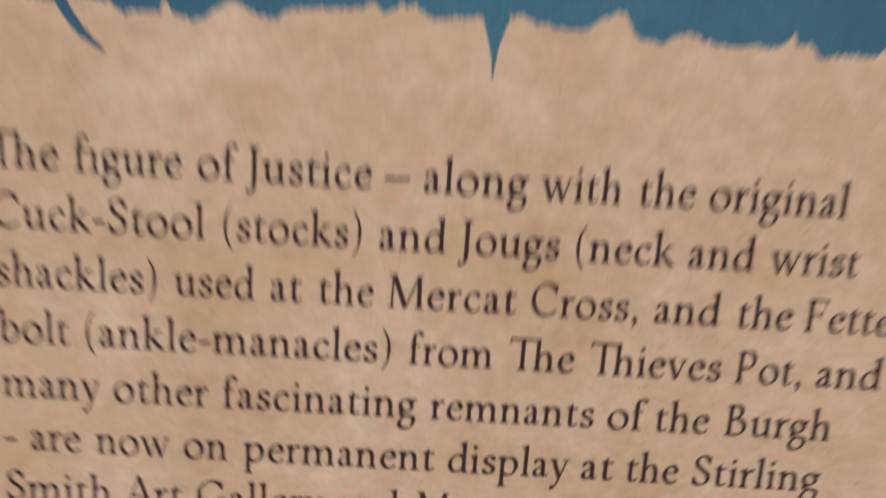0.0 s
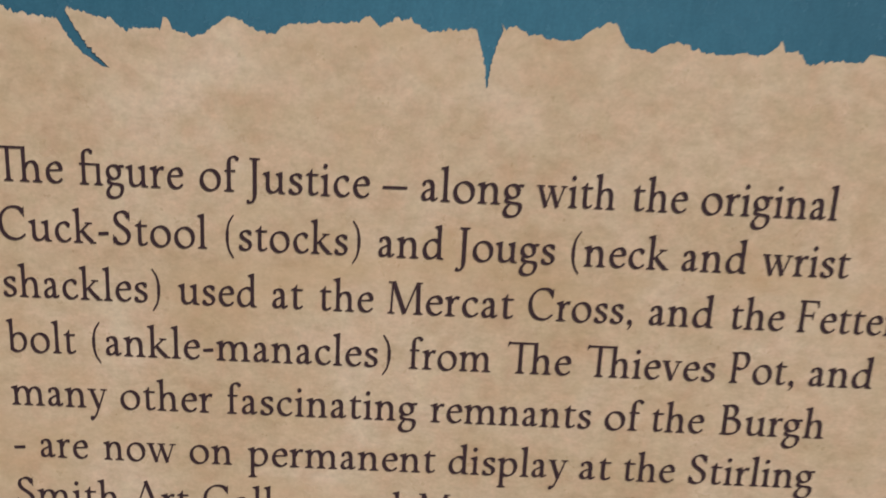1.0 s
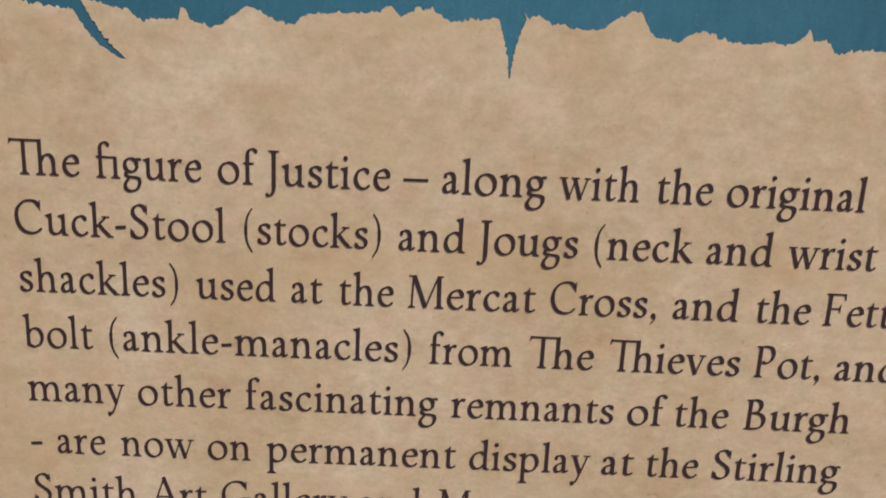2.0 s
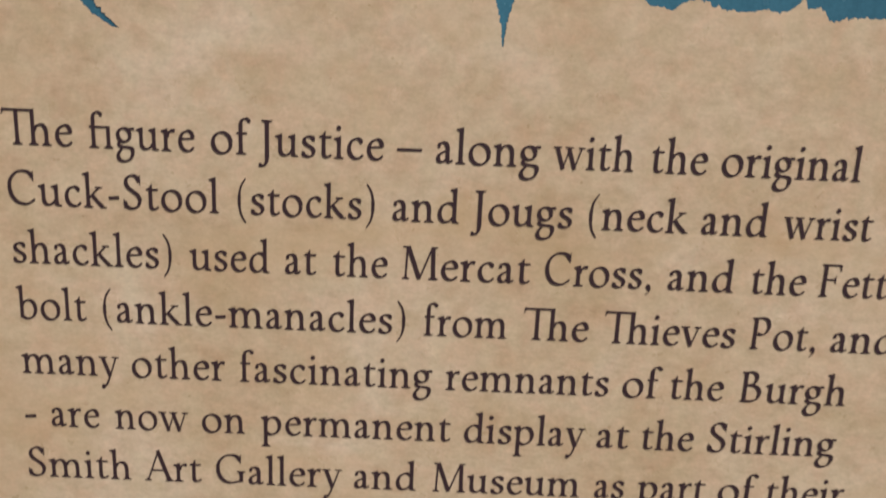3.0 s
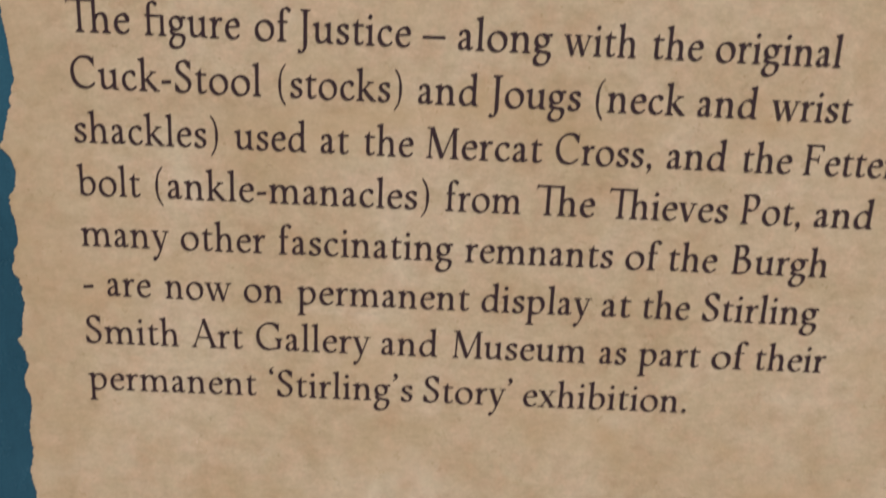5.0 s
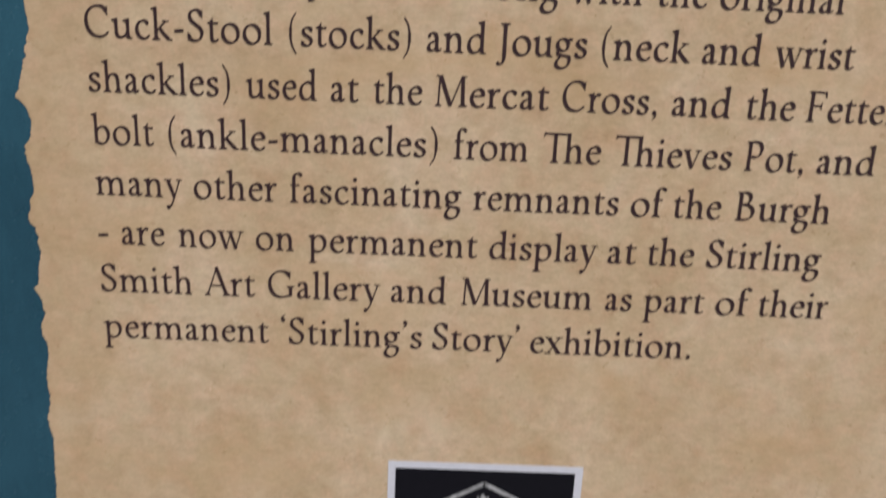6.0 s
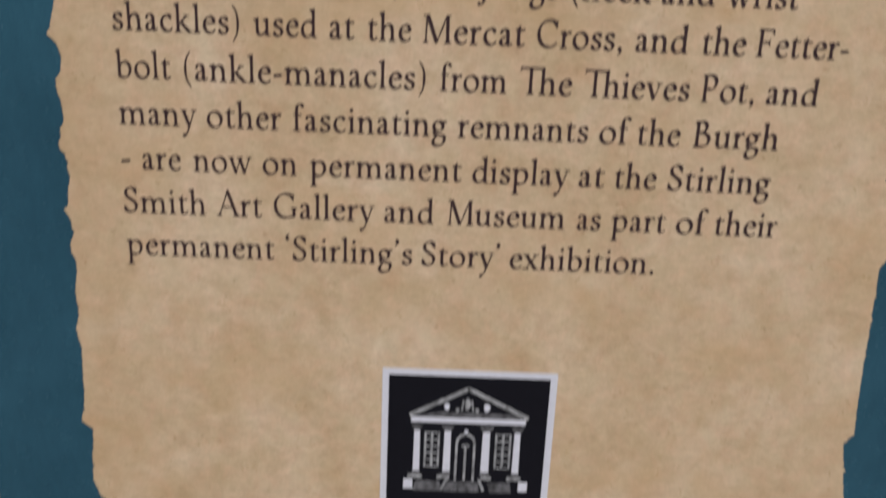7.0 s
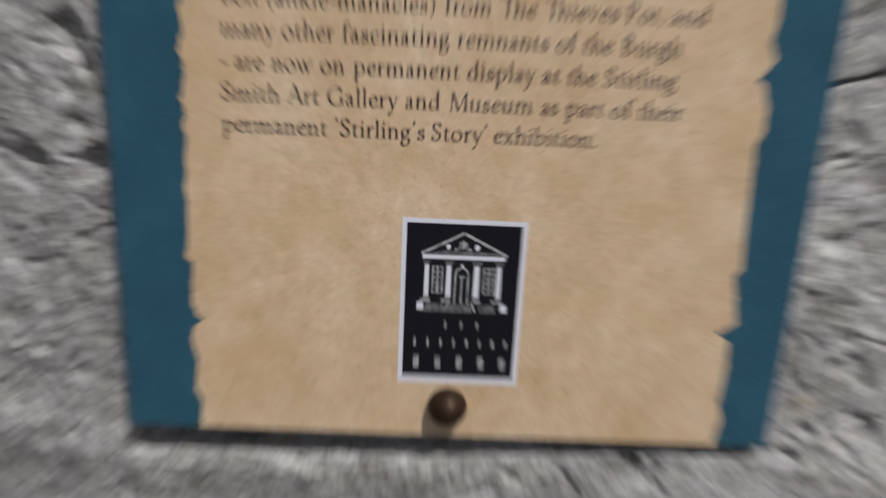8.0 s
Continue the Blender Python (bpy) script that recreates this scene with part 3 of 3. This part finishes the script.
def draw_capital(p, ch):
    """Capitals; T carries the h that is joined to it."""
    if ch == "T":
        p.stem(322, 0, 590)
        p.foot(322)
        p.bar((40, 598), (690, 598), 36)
        p.area((28, 500), (62, 560), (92, 584), (92, 622), (40, 622))
        p.stem(648, 0, 610)
        p.foot(648)
        p.area((600, 580), (688, 580), (688, 632), (660, 618))
        p.run([(672, 255), (718, 325), (785, 356), (855, 345), (901, 286), (914, 205)])
        p.stem(914, 0, 235)
        p.foot(914)
    elif ch in "CG":
        p.run([(575, 500), (500, 580), (385, 606), (240, 575), (120, 460), (84, 315), (118, 165), (215, 58), (350, 18), (480, 36), (600 if ch == "C" else 615, 110 if ch == "C" else 60)])
        p.area((572, 430), (594, 430), (598, 630), (572, 590), (540, 560))
        if ch == "G":
            p.stem(600, 40, 260)
            p.foot(600, 270, way=-1, right=50)
    elif ch == "S":
        p.run([(390, 500), (325, 585), (238, 606), (140, 560), (108, 475), (150, 390), (245, 325), (350, 250), (388, 160), (340, 58), (232, 16), (125, 42), (68, 130)])
        p.area((392, 440), (412, 440), (410, 624), (372, 575))
        p.area((46, 175), (68, 180), (92, 50), (54, 4))
    elif ch == "J":
        p.stem(190, -40, 600, 92)
        p.foot(190, 612, left=72, right=72, way=-1)
        p.run([(190, 0), (180, -95), (130, -165), (50, -185)])
        p.dot(48, -166, 36)
    elif ch == "M":
        p.bar((150, 0), (178, 600), 40)
        p.bar((190, 612), (436, 12), 88)
        p.bar((436, 5), (690, 605), 38)
        p.bar((706, 605), (722, 0), 86)
        p.foot(150, wide=40)
        p.foot(722, wide=86)
        p.area((85, 588), (215, 588), (215, 612), (85, 612))
        p.area((672, 588), (800, 588), (800, 612), (660, 612))
    elif ch == "A":
        p.bar((72, 0), (322, 630), 38)
        p.bar((306, 640), (562, 0), 88)
        p.bar((165, 222), (445, 222), 30)
        p.foot(74, wide=38)
        p.foot(560, wide=84)
    elif ch in "BFP":
        p.stem(145, 0, 605)
        p.foot(145, right=58 if ch != "B" else 0)
        p.foot(145, 612, right=0, way=-1)
        if ch == "F":
            p.bar((140, 596), (478, 596), 32)
            p.area((440, 590), (478, 480), (494, 480), (486, 612), (440, 612))
            p.bar((160, 322), (385, 322), 30)
            p.area((360, 322), (384, 240), (398, 240), (398, 405), (384, 405))
        elif ch == "P":
            p.run([(140, 590), (270, 604), (390, 572), (444, 460), (402, 338), (300, 282), (200, 300)])
        else:
            p.run([(140, 590), (255, 602), (350, 562), (376, 470), (322, 372), (190, 336)])
            p.run([(190, 336), (340, 326), (445, 262), (470, 170), (420, 66), (300, 22), (130, 16)])


def draw_mark(p, ch):
    """Stops, quotation marks, dashes and brackets."""
    if ch in "()":
        side = [(225, 640), (128, 500), (88, 330), (88, 160), (128, -10), (225, -150)]
        if ch == ")":
            side = [(300 - u, v) for u, v in side]
        p.run(side[:4], (26, 72))
        p.run(side[2:], (72, 26))
    elif ch in ",.":
        p.dot(118, 40, 52)
        if ch == ",":
            p.run([(140, 52), (152, -20), (78, -112)], (64, 18))
    elif ch == "-":
        p.bar((46, 182), (266, 198), 56)
    elif ch == "\u2013":
        p.bar((36, 206), (464, 210), 46)
    else:
        flip = -1 if ch == "\u2018" else 1
        p.dot(105 - flip * 8, 575 + flip * 24, 47)
        p.run([(105 + flip * 14, 575 + flip * 40), (105 + flip * 26, 575 - flip * 28), (105 - flip * 58, 575 - flip * 108)], (62, 20))


def letter(ch, cache={}):
    """Points, triangles and advance of one letter."""
    if ch not in cache:
        pen = Pen()
        draw = draw_arched if ch in "i\u0131lnmhrubpdk" else draw_round if ch.islower() else draw_capital if ch.isupper() else draw_mark
        draw(pen, ch)
        pts, tris = pen.shape()
        heights = SMALL if ch.islower() else CAPITAL
        cache[ch] = ([(x * EM, float(np.interp(y, DRAWN, heights)) * EM) for x, y in pts], tris, ADVANCE[ch] * EM)
    return cache[ch]


def text_line(row, words):
    """One printed line: each word starts and ends where it is told."""
    verts, faces = [], []
    for word, begin, end in words:
        word = word.replace("Th", "T")
        pens, pen = [], 0.0
        for ch in word:
            pens.append(pen)
            pen += letter(ch)[2]
        inks = [(at + x) for at, ch in zip(pens, word) for x, y in letter(ch)[0]]
        low, high = min(inks), max(inks)
        k = (end - begin) / (high - low)
        for at, ch in zip(pens, word):
            pts, tris, _ = letter(ch)
            start = len(verts)
            verts += [(across(begin + (at + x - low) * k), -0.0004, up(-row + y)) for x, y in pts]
            faces += [tuple(start + i for i in tri) for tri in tris]
    return from_parts("text_line", verts, faces, INK, panel, "dark brown serif lettering")


UPPER_LINES = (
    (("The", -0.22, 0.91), ("f\u0131gure", 1.17, 2.88), ("of", 3.14, 3.79), ("Justice", 3.91, 5.95), ("\u2013", 6.16, 6.57), ("along", 6.80, 8.50), ("with", 8.71, 10.04), ("the", 10.33, 11.25), ("original", 11.49, 13.79)),
    (("Cuck-Stool", -0.21, 3.25), ("(stocks)", 3.56, 5.82), ("and", 6.12, 7.23), ("Jougs", 7.43, 9.11), ("(neck", 9.39, 11.06), ("and", 11.28, 12.39), ("wrist", 12.64, 14.15)),
    (("shackles)", -0.22, 2.44), ("used", 2.74, 4.08), ("at", 4.34, 4.87), ("the", 5.15, 6.07), ("Mercat", 6.31, 8.48), ("Cross,", 8.73, 10.54), ("and", 10.83, 11.95), ("the", 12.25, 13.18), ("Fetter-", 13.41, 15.38)),
    (("bolt", -0.22, 0.96), ("(ankle-manacles)", 1.24, 6.40), ("from", 6.72, 8.15), ("The", 8.43, 9.56), ("Thieves", 9.82, 12.10), ("Pot,", 12.36, 13.51), ("and", 13.78, 14.91)),
)
LOWER_LINES = (
    (("many", -0.22, 1.46), ("other", 1.68, 3.30), ("fascinating", 3.55, 6.90), ("remnants", 7.14, 10.00), ("of", 10.25, 10.92), ("the", 11.09, 12.03), ("Burgh", 12.32, 14.20)),
    (("-", -0.24, -0.04), ("are", 0.22, 1.07), ("now", 1.34, 2.63), ("on", 2.87, 3.63), ("permanent", 3.91, 7.28), ("display", 7.52, 9.67), ("at", 9.89, 10.46), ("the", 10.69, 11.62), ("Stirling", 11.87, 14.17)),
    (("Smith", -0.26, 1.58), ("Art", 1.82, 2.84), ("Gallery", 3.10, 5.36), ("and", 5.58, 6.70), ("Museum", 7.00, 9.66), ("as", 9.94, 10.47), ("part", 10.72, 11.95), ("of", 12.19, 12.89), ("their", 13.07, 14.48)),
    (("permanent", -0.26, 3.10), ("\u2018Stirling\u2019s", 3.35, 6.24), ("Story\u2019", 6.45, 8.24), ("exhibition.", 8.48, 11.80)),
)
for row, words in enumerate(UPPER_LINES + LOWER_LINES):
    text_line(row, words)

# ---- the emblem: a white-edged black label with a drawn portico ----
emblem = flat("emblem", [box(5.62, 9.83, -15.7, -9.63)], -0.0003, EMBLEM_WHITE, panel, "small black and white emblem of a classical portico")
flat("emblem_ground", [box(5.785, 9.66, -15.45, -9.79)], -0.0005, EMBLEM_BLACK, emblem, "black ground")
FRONT = -0.0007


def bar(a, b, wide):
    """A straight stroke from a to b."""
    du, dv = b[0] - a[0], b[1] - a[1]
    size = math.hypot(du, dv)
    nu, nv = -dv / size * wide / 2, du / size * wide / 2
    return [(a[0] - nu, a[1] - nv), (b[0] - nu, b[1] - nv), (b[0] + nu, b[1] + nv), (a[0] + nu, a[1] + nv)]


def blob(u, v, wide, high, seed=0):
    return [(u + wide * math.cos(t) * (1 + 0.15 * math.sin(3 * t + seed)), v + high * math.sin(t)) for t in [k * math.tau / 14 for k in range(14)]]


flat("pediment", [bar((6.3, -10.86), (7.72, -10.1), 0.1), bar((7.7, -10.1), (9.2, -10.86), 0.1)], FRONT, EMBLEM_GREY, emblem)
flat("pediment_base", [[(6.45, -10.86), (9.08, -10.86), (8.8, -10.76), (7.1, -10.74)]], FRONT, EMBLEM_DARK, emblem)
flat("pediment_ornament", [blob(7.2, -10.6, 0.07, 0.1), blob(8.17, -10.6, 0.08, 0.11, 1)], FRONT, EMBLEM_WHITE, emblem)
flat("pediment_ornament", [blob(7.7, -10.52, 0.07, 0.17, 2), bar((7.56, -10.7), (7.6, -10.42), 0.05), bar((7.84, -10.7), (7.8, -10.42), 0.05), blob(7.46, -10.68, 0.05, 0.06), blob(7.94, -10.68, 0.05, 0.06)], FRONT, EMBLEM_GREY, emblem)
flat("entablature", [box(6.34, 9.14, -11.04, -10.89)], FRONT, EMBLEM_WHITE, emblem)
for u, wide in ((6.5, 0.165), (7.25, 0.185), (8.2, 0.205), (8.96, 0.17)):
    flat("column", [[(u - wide / 2, -12.4), (u + wide / 2, -12.4), (u + wide * 0.44, -11.26), (u - wide * 0.44, -11.26)]], FRONT, EMBLEM_WHITE, emblem)
    flat("capital", [box(u - wide * 0.82, u + wide * 0.82, -11.16, -11.1), [(u - wide * 0.5, -11.25), (u + wide * 0.5, -11.25), (u + wide * 0.75, -11.17), (u - wide * 0.75, -11.17)]], FRONT, EMBLEM_DARK, emblem)
    flat("column_foot", [box(u - wide * 0.6, u + wide * 0.6, -12.49, -12.41)], FRONT, EMBLEM_DARK, emblem)
for u0, u1 in ((6.3, 6.66), (7.02, 7.34), (8.12, 8.38), (8.76, 9.12)):
    flat("column_base", [box(u0, u1, -12.61, -12.5)], FRONT, EMBLEM_GREY, emblem)
for u0, u1 in ((6.68, 7.06), (8.42, 8.82)):
    rails = [box(u0, u0 + 0.05, -12.28, -11.3), box(u1 - 0.05, u1, -12.28, -11.3)]
    middle = (u0 + u1) / 2
    rails += [box(middle - 0.03, middle + 0.03, -12.28, -11.3)]
    for k in range(6):
        v = -12.28 + k * 0.188
        rails += [box(u0 + 0.051, middle - 0.031, v, v + 0.04), box(middle + 0.031, u1 - 0.051, v, v + 0.04)]
    flat("window", rails, FRONT, EMBLEM_GREY, emblem)
arch = [(7.7 + 0.25 * math.cos(t), -11.6 + 0.29 * math.sin(t)) for t in [math.pi * k / 16 for k in range(17)]]
arch += [(7.7 - 0.19 * math.cos(t), -11.6 + 0.22 * math.sin(t)) for t in [math.pi * k / 16 for k in range(17)]]
flat("doorway", [arch, box(7.45, 7.51, -12.66, -11.61), box(7.89, 7.95, -12.66, -11.61)], FRONT, EMBLEM_GREY, emblem)
flat("keystone", [[(7.67, -11.38), (7.73, -11.38), (7.75, -11.22), (7.65, -11.22)]], FRONT, EMBLEM_WHITE, emblem)
flat("door_post", [box(7.67, 7.73, -12.66, -11.7), box(7.6, 7.8, -11.69, -11.63)], FRONT, EMBLEM_GREY, emblem)
for u0, u1, lean in ((6.5, 7.1, 0.08), (7.25, 8.06, 0.06), (8.28, 8.86, -0.08)):
    flat("steps", [[(u0 - lean, -12.97), (u1 + 0.04, -12.97), (u1, -12.68), (u0, -12.68)]], FRONT, EMBLEM_DARK, emblem)
flat("stair_wall", [bar((7.13, -12.94), (7.28, -12.6), 0.07)], FRONT, EMBLEM_GREY, emblem)
flat("stair_wall", [bar((8.2, -12.94), (8.07, -12.6), 0.07)], FRONT, EMBLEM_GREY, emblem)
for u in (6.31, 9.18):
    flat("corner_block", [box(u - 0.115, u + 0.115, -12.92, -12.64)], FRONT, EMBLEM_WHITE, emblem)
for count, u0, u1, v, high, wide, ink in ((3, 7.22, 8.32, -13.46, 0.25, 0.08, EMBLEM_GREY), (8, 6.18, 9.35, -14.14, 0.28, 0.08, EMBLEM_GREY), (5, 6.25, 9.28, -14.9, 0.42, 0.2, EMBLEM_GREY)):
    for k in range(count):
        u = u0 + (u1 - u0) * k / (count - 1)
        flat("printed_bar", [box(u - wide / 2, u + wide / 2, v - high / 2, v + high / 2)], FRONT, ink, emblem)

# ---- the fixing bolt ----
def build_bolt():
    bm = bmesh.new()
    r, h, sides = 0.7 * LINE, 0.0118, 40
    # a shank that runs through the board into the wall, then the head
    rings = [(r * 0.34, 0.03), (r * 0.34, 0.0), (r * 0.98, 0.0), (r, -0.0004), (r, -0.0016)]
    rings += [(r * math.cos(a), -0.0016 - (h - 0.0016) * math.sin(a)) for a in [math.pi / 2 * k / 12 for k in range(1, 12)]]
    loops = [[bm.verts.new((q * math.cos(t), y, q * math.sin(t))) for t in [math.tau * k / sides for k in range(sides)]] for q, y in rings]
    tip = bm.verts.new((0, -h, 0))
    for a, b in zip(loops, loops[1:]):
        for k in range(sides):
            bm.faces.new((a[k], a[(k + 1) % sides], b[(k + 1) % sides], b[k]))
    for k in range(sides):
        bm.faces.new((loops[-1][k], loops[-1][(k + 1) % sides], tip))
    bm.faces.new(loops[0][::-1])
    bmesh.ops.recalc_face_normals(bm, faces=bm.faces[:])
    ob = part("dome_head_bolt", bm, BRONZE, smooth=True)
    ob.location = (across(7.44), -0.0003, up(-16.6))
    return tagged(ob, "domed brown bronze bolt head fixing the board", "bolt")


build_bolt()
